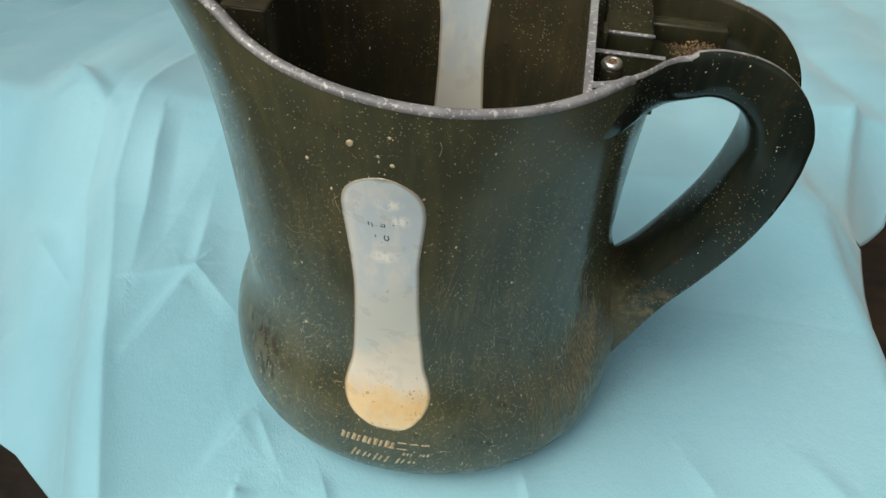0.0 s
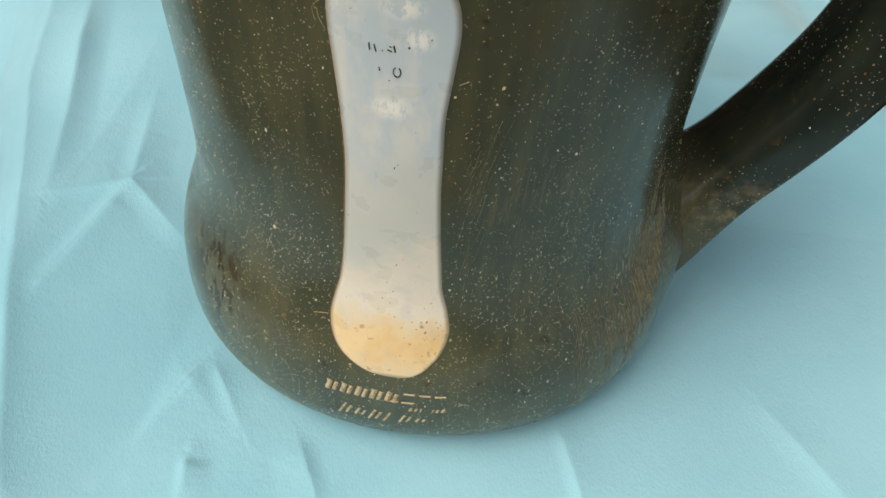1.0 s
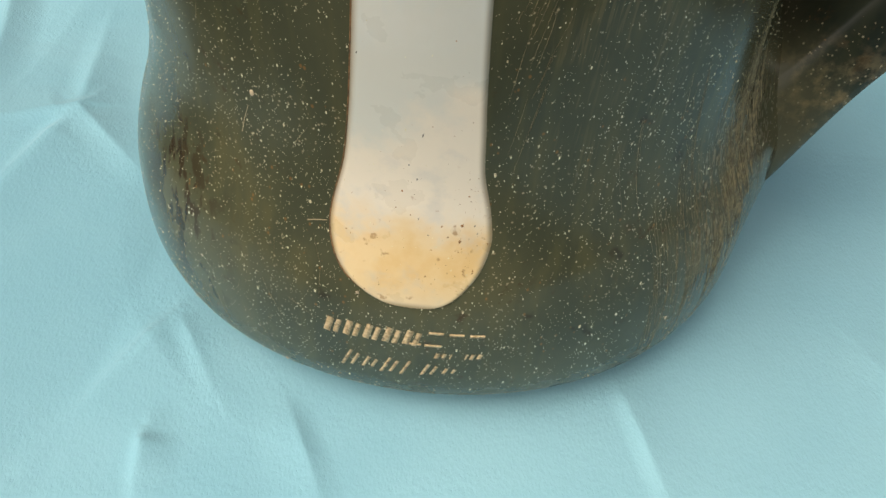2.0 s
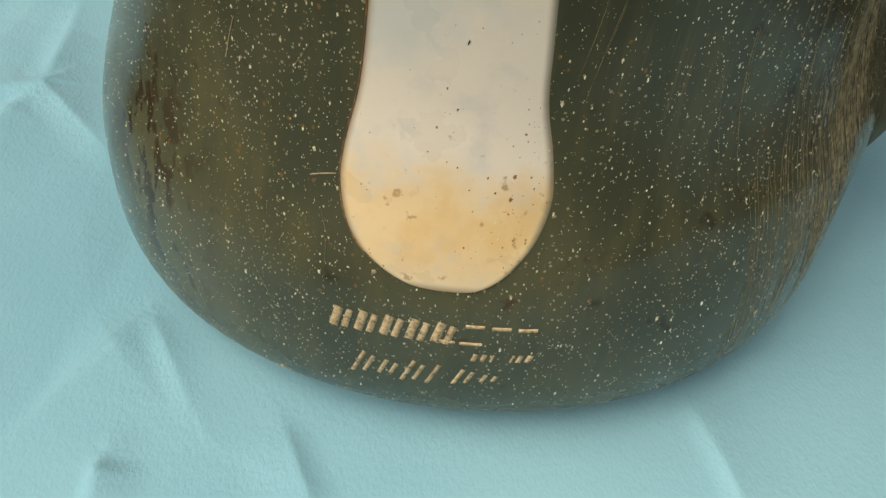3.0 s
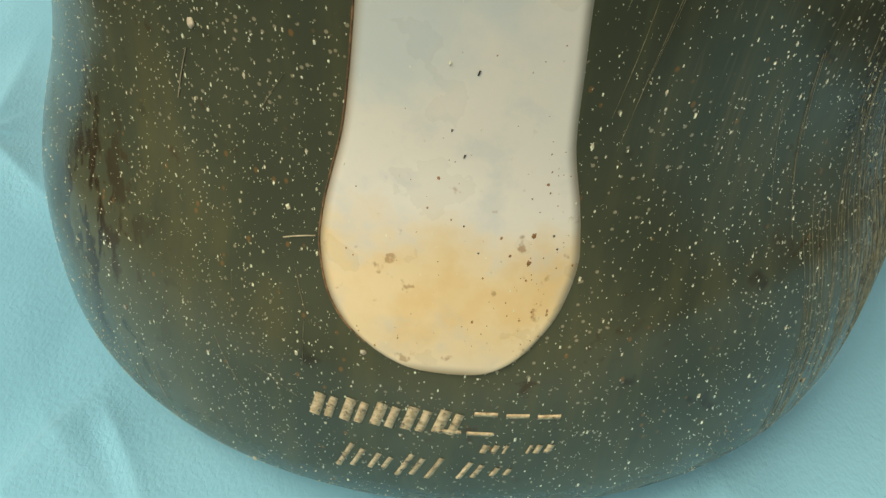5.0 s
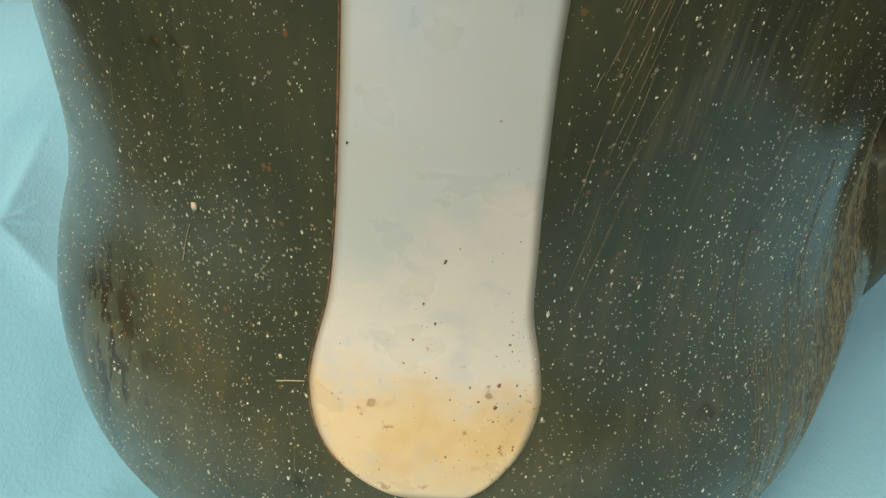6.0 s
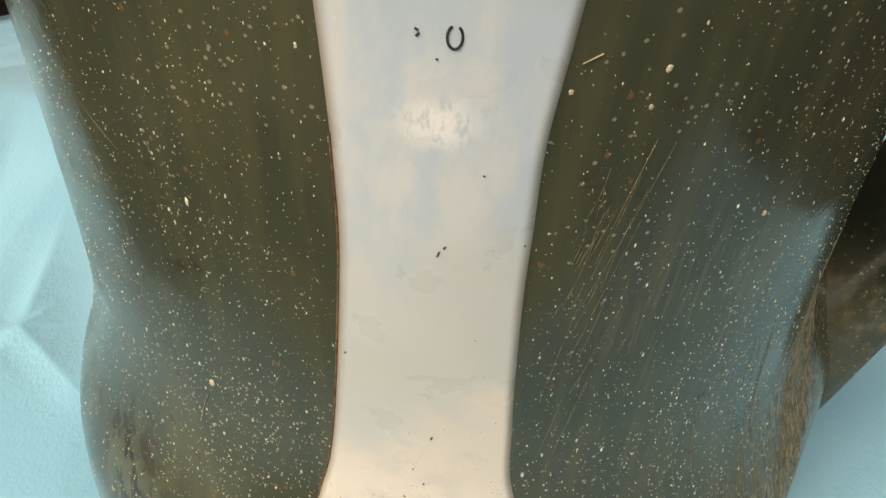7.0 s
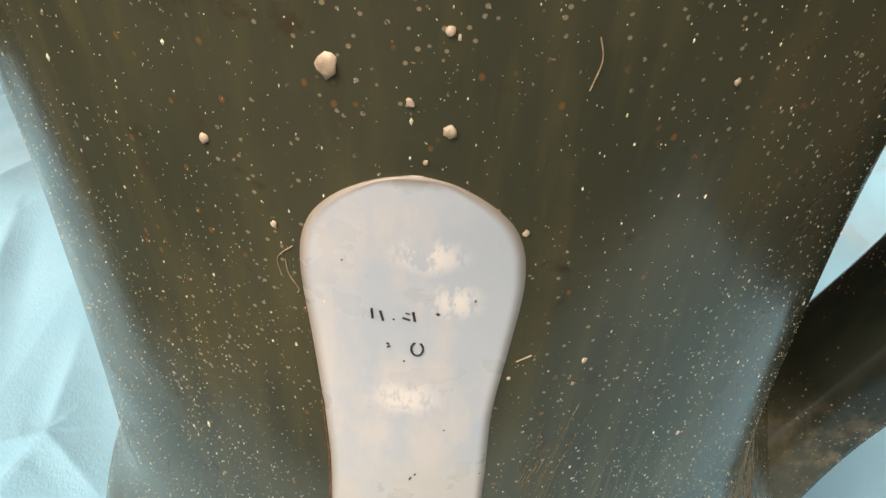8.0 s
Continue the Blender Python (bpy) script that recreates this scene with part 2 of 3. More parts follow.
def box(bm, lo, hi, bevel=0.0004):
    made = bmesh.ops.create_cube(bm, size=1)["verts"]
    for v in made:
        v.co = Vector([(l + h) / 2 + (h - l) * c for l, h, c in zip(lo, hi, v.co)])
    edges = list({e for v in made for e in v.link_edges})
    bmesh.ops.bevel(bm, geom=edges, offset=bevel, segments=2, affect="EDGES", profile=0.5)


def disc(bm, centre, radii_heights, n=24):
    """A turned form about z: rows of (radius, height)."""
    rings = [[bm.verts.new((centre[0] + r * math.cos(2 * math.pi * i / n), centre[1] + r * math.sin(2 * math.pi * i / n), centre[2] + h)) for i in range(n)] for r, h in radii_heights]
    loft(bm, rings)
    bm.faces.new(rings[0])
    bm.faces.new(rings[-1])


# ---- the kettle's form ----
FLOOR_Z = 0.0110
PROFILE = spline([(0.0110, 0.0560), (0.0125, 0.0615), (0.0150, 0.0661), (0.0200, 0.0709), (0.025, 0.0729), (0.031, 0.0740), (0.04, 0.0743), (0.05, 0.0738), (0.06, 0.0717), (0.07, 0.0686), (0.08, 0.0667),
                  (0.09, 0.0662), (0.105, 0.0666), (0.13, 0.0677), (0.15, 0.0689), (0.17, 0.0708), (0.19, 0.0731), (0.21, 0.0754), (0.24, 0.0789)], 8)
PZ, PR = [float(p[0]) for p in PROFILE], [float(p[1]) for p in PROFILE]


def oval(z):
    """How far the section is longer from spout to handle than across: more at the foot than at the rim."""
    h = (z - 0.1) / 0.08
    return 0.0073 - 0.0463 * h + 0.0181 * h * h


WALL = 0.0026


def shell(theta, z, off=0.0):
    """A point of the kettle's outer wall at an angle (0: the handle, 180: the spout) and a height, off metres outside it."""
    r = float(np.interp(z, PZ, PR)) / (1 - oval(z) * math.cos(2 * theta))
    lip = max(0.0, -math.cos(theta)) ** 5
    r += 0.02 * lip * max(0.0, (z - 0.165) / 0.05) ** 2
    # the wall swells out to meet the lower root of the handle
    turn = math.degrees(math.atan2(math.sin(theta), math.cos(theta)))
    r += 0.0105 * math.exp(-((turn / 17.0) ** 2) - ((z - 0.067) / (0.021 if z > 0.067 else 0.017)) ** 2)
    r += off
    return Vector((r * math.cos(theta), r * math.sin(theta), z))


def front(x, z, off=0.0):
    """The point of the front wall (the side with the readable gauge) at x and a height."""
    theta = -math.pi / 2
    for _ in range(6):
        p = shell(theta, z, off)
        theta += (x - p.x) / max(0.02, -p.y)
    return shell(theta, z, off)


RIM = [(0, 0.168), (27, 0.169), (33, 0.177), (36.5, 0.1886), (38, 0.1897), (42, 0.1903), (52, 0.1904), (62, 0.1909), (72, 0.1919), (79, 0.1927), (87, 0.194), (97, 0.1958), (103, 0.1971), (110, 0.1987), (117, 0.2017), (122, 0.2060), (140, 0.216), (160, 0.224), (180, 0.226)]


def rim_height(theta):
    a = abs((math.degrees(theta) + 180) % 360 - 180)
    return float(np.interp(a, [q[0] for q in RIM], [q[1] for q in RIM]))


kettle = tagged(new("kettle"), "old dark brown plastic electric kettle without lid, dusty and scratched", "kettle")
kettle.location.z = FLOOR_Z
BASE = Matrix.Translation((0, 0, -FLOOR_Z))


def kpart(name, bm, mat, label="", parent=None, smooth=True):
    """A part of the kettle, given in world places."""
    bmesh.ops.transform(bm, matrix=BASE, verts=bm.verts)
    return part(name, bm, mat, parent or kettle, label, smooth)


N, ROWS_Z = 192, 90
TH = [2 * math.pi * i / N for i in range(N)]
bm = bmesh.new()
rings = [[bm.verts.new(shell(t, FLOOR_Z + (rim_height(t) - FLOOR_Z) * (j / ROWS_Z))) for t in TH] for j in range(ROWS_Z + 1)]
loft(bm, rings)
bm.faces.new(rings[0])
body = kpart("body", bm, PLASTIC)

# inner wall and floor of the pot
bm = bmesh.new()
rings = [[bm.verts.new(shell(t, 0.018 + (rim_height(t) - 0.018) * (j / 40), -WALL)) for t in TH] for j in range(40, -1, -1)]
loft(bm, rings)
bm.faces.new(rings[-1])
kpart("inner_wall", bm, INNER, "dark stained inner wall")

# rounded, worn rim
bm = bmesh.new()
sec = [(0.0001, -0.0004), (0.0002, 0.0004), (-0.0003, 0.0011), (-0.0013, 0.0014), (-0.0023, 0.0011), (-0.0028, 0.0004), (-0.0027, -0.0004)]
rings = [[bm.verts.new(shell(t, rim_height(t) + dz, dr)) for t in np.linspace(radians(36.8), radians(360 - 36.8), 170)] for dr, dz in sec]
loft(bm, rings, False)
kpart("rim", bm, RIM_MAT, "pale worn rounded rim edge")

# ---- handle: an open trough above, closed below ----
HC = spline([(0.0478, 0.1733), (0.052, 0.1737), (0.058, 0.1745), (0.066, 0.175), (0.0745, 0.1755), (0.0845, 0.1759), (0.0955, 0.1722), (0.1035, 0.164), (0.1072, 0.1535), (0.1075, 0.1435), (0.105, 0.1295),
             (0.0998, 0.1144), (0.0898, 0.0949), (0.0768, 0.0743), (0.0643, 0.0598), (0.0505, 0.0478)], 8)
HALF = spline([(0.042, 0.0525), (0.0544, 0.0466), (0.060, 0.0398), (0.063, 0.0350), (0.066, 0.0300), (0.069, 0.0258), (0.072, 0.0227), (0.078, 0.0192), (0.085, 0.0172), (0.095, 0.0158), (0.13, 0.0152)], 6)
THICK = spline([(0.042, 0.0182), (0.050, 0.0168), (0.058, 0.0145), (0.066, 0.0114), (0.0745, 0.0091), (0.083, 0.0085), (0.095, 0.0086), (0.12, 0.0092)], 6)


def handle_section(k):
    """Half width across, half thickness and trough depth at a step of the handle's line."""
    u, x = k / 8, HC[k][0]
    upper = 1 - smoothstep(7.5, 10.0, u)
    b = float(np.interp(x, *zip(*HALF))) * upper + (0.0140 + 0.008 * smoothstep(12.2, 14.7, u)) * (1 - upper)
    a = float(np.interp(x, *zip(*THICK))) * upper + (0.0093 + 0.0055 * smoothstep(12.4, 14.6, u)) * (1 - upper)
    return b, a, 0.013 * (1 - smoothstep(7.4, 8.6, u)), 0.0011 * smoothstep(4.05, 4.2, u) * (1 - smoothstep(7.6, 8.4, u))


bm = bmesh.new()
rings = []
for k, c in enumerate(HC):
    d = HC[min(k + 1, len(HC) - 1)] - HC[max(k - 1, 0)]
    d = d / np.hypot(*d)
    out = np.array((-d[1], d[0]))
    b, a, deep, lip = handle_section(k)
    s2 = []
    for q in range(17):
        ang = math.pi + math.pi * q / 16
        s2.append((a * math.copysign(abs(math.sin(ang)) ** 0.62, math.sin(ang)), b * math.copysign(abs(math.cos(ang)) ** 0.62, math.cos(ang))))
    # the underside draws in where it runs into the pot
    draw = 0.30 * (1 - smoothstep(2.6, 4.6, k / 8))
    s2 = [(s, y * (1 - draw * min(1.0, max(0.0, -s / a)))) for s, y in s2]
    w = 0.0026
    s2 += [(a * 0.75, b), (a - 0.0007 + lip, b - 0.0001), (a + lip, b - 0.0009), (a + lip, b - w + 0.0006), (a - 0.0006, b - w), (a * 0.9 - deep * 0.5, b - w - 0.0003), (a - deep, b - w - 0.001), (a - deep, 0)]
    s2 += [(s, -y) for s, y in reversed(s2[17:-1])]
    rings.append([bm.verts.new((c[0] + out[0] * s, y, c[1] + out[1] * s)) for s, y in s2])
n = len(rings[0])
for k, (ra, rb) in enumerate(zip(rings, rings[1:])):
    for i in range(n):
        f = bm.faces.new((ra[i], ra[(i + 1) % n], rb[(i + 1) % n], rb[i]))
        if i in (18, 19, 28, 29) and k < 34:
            f.material_index = 1
        elif i in (19, 28) and k < 62:
            f.material_index = 1
        elif 20 <= i <= 27 and k < 66:
            f.material_index = 2
bm.faces.new(rings[0])
bm.faces.new(rings[-1])
handle = kpart("handle", bm, [HANDLE, RIM_MAT, TROUGH], "hollow loop handle with its top cover missing")

# ---- partition, switch housing and screw in the handle chamber ----


def across(x, z):
    """How far the inner wall reaches to each side at x and a height."""
    theta = -math.pi / 4
    for _ in range(12):
        p = shell(theta, z, -WALL)
        theta += (x - p.x) / max(0.02, -p.y)
    return -shell(theta, z, -WALL).y


def plate(x0, x1, zs):
    """An upright plate that fits the inner wall."""
    bm = bmesh.new()
    rows = []
    for z in zs:
        w0, w1 = across(x0, z) + 0.0008, across(x1, z) + 0.0008
        rows.append([bm.verts.new((x0, -w0, z)), bm.verts.new((x1, -w1, z)), bm.verts.new((x1, w1, z)), bm.verts.new((x0, w0, z))])
    loft(bm, rows)
    bm.faces.new(rows[0])
    bm.faces.new(rows[-1])
    return bm


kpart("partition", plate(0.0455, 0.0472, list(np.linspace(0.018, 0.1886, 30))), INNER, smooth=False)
kpart("partition_edge", plate(0.0453, 0.0474, [0.1885, 0.1899, 0.1904]), RIM_MAT, "pale worn top edge", smooth=False)
bm = bmesh.new()
rows = []
for z in (0.150, 0.1665):
    xs = list(np.linspace(0.0472, 0.0662, 10))
    rows.append([bm.verts.new((x, -across(x, 0.158) - 0.0005, z)) for x in xs] + [bm.verts.new((x, across(x, 0.158) + 0.0005, z)) for x in reversed(xs)])
loft(bm, rows)
bm.faces.new(rows[0])
bm.faces.new(rows[1])
kpart("chamber_floor", bm, TROUGH, smooth=False)
bm = bmesh.new()
box(bm, (0.0505, -0.0105, 0.166), (0.0645, 0.026, 0.1835), 0.0008)
kpart("switch_housing", bm, TROUGH)
bm = bmesh.new()
box(bm, (0.0645, 0.0078, 0.1712), (0.0880, 0.0135, 0.1785), 0.0008)
kpart("switch_arm", bm, TROUGH)
bm = bmesh.new()
box(bm, (0.0495, -0.0165, 0.166), (0.0510, -0.0105, 0.1868), 0.0003)
kpart("switch_tab", bm, TROUGH)
bm = bmesh.new()
box(bm, (0.0505, -0.0108, 0.1834), (0.0645, -0.0098, 0.1842), 0.0002)
kpart("housing_edge", bm, RIM_MAT)
bm = bmesh.new()
box(bm, (0.0472, -0.0225, 0.166), (0.0670, -0.0213, 0.1840), 0.0003)
rib = kpart("rib", bm, TROUGH)
bm = bmesh.new()
box(bm, (0.0472, -0.0227, 0.1838), (0.0670, -0.0211, 0.1844), 0.0002)
kpart("rib_edge", bm, RIM_MAT)
SCREW = (0.0528, -0.0268, 0.0)
bm = bmesh.new()
disc(bm, SCREW, [(0.0031, 0.166), (0.0031, 0.1826), (0.0026, 0.1830)])
post = kpart("screw_post", bm, TROUGH)
bm = bmesh.new()
disc(bm, SCREW, [(0.0026, 0.1829), (0.0029, 0.1833), (0.0029, 0.1838), (0.0024, 0.1845), (0.0013, 0.1847), (0.0011, 0.1840)])
kpart("screw", bm, METAL, "zinc screw head", post)
bm = bmesh.new()
disc(bm, (SCREW[0] + 0.0001, SCREW[1], 0), [(0.00112, 0.1838), (0.00108, 0.18455), (0.0003, 0.1847)], 12)
kpart("rust_spot", bm, RUST, "", post)
# brown dirt lying in the trough
rng = random.Random(5)
verts, faces = [], []
for _ in range(2600):
    x, y = rng.gauss(0.080, 0.006), rng.gauss(0.0050, 0.0026)
    z, s = 0.1716 + 0.45 * max(0.0, y) * max(0.0, 1 - ((x - 0.080) / 0.011) ** 2) * rng.random(), rng.choice((0.00008, 0.0001, 0.00014, 0.0002, 0.0004)) * rng.uniform(0.7, 1.3)
    if not 0.066 < x < 0.091 or not -0.010 < y < 0.0075:
        continue
    o = len(verts)
    verts += [(x + s, y, z), (x - 0.4 * s, y + s, z), (x - 0.6 * s, y - 0.8 * s, z), (x, y, z + s * 0.7)]
    faces += [(o, o + 1, o + 3), (o + 1, o + 2, o + 3), (o + 2, o, o + 3)]
me = bpy.data.meshes.new("dirt")
me.from_pydata([(x, y, z - FLOOR_Z) for x, y, z in verts], [], faces)
me.materials.append(DIRT)
dirt = new("dirt", me)
dirt.parent = kettle
tagged(dirt, "brown dirt crumbs lying in the open handle", kind="stuff")
# a moulded clip inside, by the spout
bm = bmesh.new()
box(bm, (-0.0560, -0.0300, 0.166), (-0.0425, -0.0288, 0.188), 0.0006)
box(bm, (-0.0560, -0.0295, 0.1868), (-0.0425, -0.016, 0.188), 0.0006)
kpart("filter_clip", bm, INNER)

# ---- water gauge windows ----
GAUGE_LEFT = [(0.0553, 0.29), (0.0556, 3.7), (0.0565, 6.14), (0.0582, 8.68), (0.0608, 11.12), (0.0646, 13.06), (0.07, 14.14), (0.0745, 13.94), (0.0788, 13.26), (0.0856, 11.91), (0.094, 10.96), (0.103, 10.18), (0.118, 9.16), (0.127, 8.77), (0.138, 8.87), (0.148, 9.2), (0.156, 9.5), (0.16, 9.4), (0.1632, 8.9), (0.166, 7.8), (0.1685, 5.8), (0.1704, 3.0), (0.1712, 0.3)]
GAUGE_RIGHT = [(0.0553, 0.29), (0.0556, 3.17), (0.0565, 5.08), (0.0582, 6.94), (0.0608, 8.61), (0.0646, 10.44), (0.07, 11.7), (0.0745, 11.51), (0.0788, 10.92), (0.0856, 9.66), (0.094, 9.1), (0.103, 8.52), (0.118, 7.87), (0.127, 7.78), (0.138, 7.68), (0.148, 8.4), (0.156, 8.9), (0.16, 8.8), (0.1632, 8.3), (0.166, 7.2), (0.1685, 5.2), (0.1704, 2.7), (0.1712, 0.3)]


def gauge(centre, off, name, mat, label):
    left, right = spline(GAUGE_LEFT, 4), spline(GAUGE_RIGHT, 4)
    bm = bmesh.new()
    layer = bm.verts.layers.float.new("edge_fade")
    rings, zs = [], [float(p[0]) for p in left]
    for row, ((z, a), (_, b)) in enumerate(zip(left, right)):
        ring = []
        sunk = row in (0, len(left) - 1)
        for k in range(-20, 21):
            half = a if k < 0 else b
            v = bm.verts.new(shell(radians(centre + half * k / 20), z, off if abs(k) < 20 and not sunk else off - 0.0004 * math.copysign(1, off)))
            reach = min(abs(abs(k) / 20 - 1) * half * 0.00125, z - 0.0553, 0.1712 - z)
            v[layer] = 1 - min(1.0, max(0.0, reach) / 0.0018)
            ring.append(v)
        rings.append(ring)
    loft(bm, rings, False)
    return kpart(name, bm, mat, label)


gauge_front = gauge(-90.0, 0.0004, "water_gauge", GAUGE, "milky gauge window stained amber at its foot")
gauge(90.0, -WALL - 0.0005, "water_gauge", GAUGE_BACK, "milky grey gauge window")


def ribbon(points, width, off, name, mat, parent=None, label=""):
    """A narrow strip along points (x, z) on the front wall."""
    bm = bmesh.new()
    pts = [np.array(p, float) for p in points]
    rows = []
    for i, p in enumerate(pts):
        d = pts[min(i + 1, len(pts) - 1)] - pts[max(i - 1, 0)]
        d = d / (np.hypot(*d) + 1e-9)
        nrm = np.array((-d[1], d[0])) * width / 2
        rows.append([bm.verts.new(front(*(p + nrm * s), off - 0.0004 * (abs(s) > 1))) for s in (-1.05, -1, 1, 1.05)])
    loft(bm, rows, False)
    return kpart(name, bm, mat, label, parent)


# rusty seam along the spout-side edge of the window
seam = []
for z, a in spline(GAUGE_LEFT[3:15], 3):
    p = shell(radians(-90.05 - a), z)
    seam.append((p.x, z))
ribbon(seam, 0.00020, 0.00015, "seam", SEAM, None, "thin rusty seam")

# worn print on the window: a ring, short strokes and dots
ring = [(0.0004 + 0.00064 * math.sin(a), 0.1487 + 0.00105 * math.cos(a)) for a in np.linspace(0.5, 5.9, 14)]
ribbon(ring, 0.00023, 0.0005, "print_mark", INK, gauge_front)
for pts, w in (([(-0.0044, 0.1543), (-0.0043, 0.1528)], 0.00024), ([(-0.0035, 0.1541), (-0.0032, 0.1526)], 0.00024), ([(-0.0001, 0.1543), (0.0001, 0.1529)], 0.00026), ([(-0.0012, 0.1533), (-0.0004, 0.1530)], 0.00025),
               ([(-0.0009, 0.1540), (-0.0004, 0.1539)], 0.00015), ([(0.0023, 0.1543), (0.0026, 0.1540)], 0.0003), ([(-0.0029, 0.1493), (-0.0026, 0.1491)], 0.0002), ([(-0.0028, 0.1486), (-0.0025, 0.1489)], 0.0002),
               ([(-0.0022, 0.1530), (-0.0020, 0.1529)], 0.00015), ([(-0.0011, 0.1467), (-0.0009, 0.1466)], 0.00015)):
    ribbon(pts, w, 0.0005, "print_mark", INK, gauge_front)
MARKS = [(-0.0001, 0.1250, 0.0007), (0.0005, 0.1259, 0.0004), (0.0002, 0.0938, 0.0006), (-0.0005, 0.0840, 0.0004), (0.0001, 0.0753, 0.00025), (0.0020, 0.0720, 0.0002), (0.0108, 0.0728, 0.00025), (0.0102, 0.0745, 0.0003), (-0.0020, 0.0870, 0.0003),
         (0.0062, 0.1562, 0.0003), (-0.0072, 0.1605, 0.0002), (-0.0103, 0.1082, 0.0003), (0.0038, 0.1350, 0.0002), (0.0085, 0.1265, 0.0002)]
for x, z, s in MARKS:
    ribbon([(x - 0.15 * s, z - s * 0.5), (x + 0.15 * s, z + s * 0.5)], 0.00018, 0.00048, "fleck", INK, gauge_front)
# brown scale spots on the window
for x, z, s in ((0.0009, 0.0624, 0.0004), (0.0016, 0.0621, 0.0003), (-0.0027, 0.0664, 0.0002), (0.0038, 0.0658, 0.0003), (0.0059, 0.1062, 0.0003), (0.0068, 0.1069, 0.00025), (-0.0032, 0.1300, 0.0002)):
    bm = bmesh.new()
    c = bm.verts.new(front(x, z, 0.00042))
    rim = [bm.verts.new(front(x + s * rng.uniform(0.6, 1.1) * math.cos(a), z + s * rng.uniform(0.6, 1.1) * math.sin(a), 0.00032)) for a in np.linspace(0, 5.86, 15)]
    for i in range(15):
        bm.faces.new((c, rim[i], rim[(i + 1) % 15]))
    kpart("scale_spot", bm, RUST, "", gauge_front)


# fine rusty specks along the lower window, thickest towards its handle side
verts, faces = [], []
for _ in range(130):
    z = 0.0575 + abs(rng.gauss(0, 0.019))
    x = rng.uniform(-0.0135, 0.0125) if rng.random() < 0.4 else rng.gauss(0.0088, 0.0024)
    p = front(x, z)
    turn = math.degrees(math.atan2(p.y, p.x)) + 90
    if not -float(np.interp(z, *zip(*GAUGE_LEFT))) + 0.4 < turn < float(np.interp(z, *zip(*GAUGE_RIGHT))) - 0.4:
        continue
    s, a0, o = 0.00009 * math.exp(rng.gauss(0, 0.5)), rng.uniform(0, 6.3), len(verts)
    for k in range(5):
        verts.append(front(x + s * math.cos(a0 + k * 1.257) * rng.uniform(0.5, 1.2), z + s * math.sin(a0 + k * 1.257) * rng.uniform(0.6, 1.5), 0.00044))
    faces.append(tuple(range(o, o + 5)))
me = bpy.data.meshes.new("rust_speck")
me.from_pydata([(v.x, v.y, v.z - FLOOR_Z) for v in verts], [], faces)
me.materials.append(SPECK)
specks = new("rust_speck", me)
specks.parent = gauge_front
tagged(specks, "fine rusty specks on the window", kind="stuff")


# ---- worn maker's marking under the window, as plain slanted bars ----
def bar(x, z, w, h, lean=0.25):
    ribbon([(x - lean * h / 2, z - h / 2), (x, z), (x + lean * h / 2, z + h / 2)], w, 0.00012, "print_bar", PRINT, body)


def level(x, z, w, h, lean=0.25):
    """A flat bar of a width and a thickness, lying along the row."""
    ribbon([(x - w / 2, z), (x, z), (x + w / 2, z)], h, 0.00012, "print_bar", PRINT, body)


# a bold upper row, rubbed away towards its end
for i in range(8):
    x, z = -0.0160 + 0.0041 * i, 0.0458 + 0.0006 * math.sin(math.pi * i / 7)
    if i < 5:
        bar(x - 0.0009, z, 0.0014, 0.0047)
        bar(x + 0.0009, z - 0.0001 * i, 0.0011, 0.0044)
    else:
        level(x + 0.0006, z + 0.0021, 0.0030, 0.0007)
    if i in (4, 5):
        level(x + 0.0001, z - 0.0020, 0.0034, 0.0007)
# a thinner, slanted lower row
for i in range(6):
    x, z = -0.0127 + 0.0042 * i, 0.0351
    h = (0.0066, 0.0042, 0.0062, 0.0058, 0.0046, 0.0022)[i]
    bar(x - 0.0008, z, 0.0007, h, 0.35)
    if i != 3:
        bar(x + 0.0010, z, 0.0007, h * 0.75, 0.35)
for x, w in ((0.0056, 0.0012), (0.0070, 0.0010), (0.0084, 0.0005), (0.0116, 0.0005), (0.0128, 0.0011), (0.0143, 0.0013)):
    bar(x, 0.0409, w * 0.7, 0.0019)

# ---- crumbs and fibres stuck to the wall ----
for x, z, s in ((-0.0075, 0.1815, 0.0012), (0.0025, 0.1851, 0.0005), (-0.0006, 0.1786, 0.0005), (0.0028, 0.1760, 0.0007), (0.0008, 0.1727, 0.0003), (0.0104, 0.1649, 0.0004), (0.0106, 0.1438, 0.0003), (0.0181, 0.1420, 0.0003), (0.0189, 0.1458, 0.0004),
                (-0.0198, 0.1720, 0.0006), (-0.0139, 0.1634, 0.0004), (-0.0300, 0.0930, 0.0006), (-0.0108, 0.0566, 0.0005), (-0.0290, 0.0228, 0.0005), (0.0545, 0.0384, 0.0005), (0.0350, 0.1260, 0.0004), (-0.0467, 0.0478, 0.0004), (0.0270, 0.1800, 0.0004)):
    bm = bmesh.new()
    bmesh.ops.create_icosphere(bm, subdivisions=2, radius=1)
    p = front(x, z, 0.0001)
    out = Vector((p.x, p.y, 0)).normalized()
    for v in bm.verts:
        q = v.co * (0.95 + 0.5 * noise.noise(v.co * 1.3 + Vector((x * 900, z * 900, 0))))
        v.co = p + out * q.x * s * 0.28 + Vector((-out.y, out.x, 0)) * q.y * s * 0.85 + Vector((0, 0, 1)) * q.z * s
    kpart("crumb", bm, CRUMB, "", body)
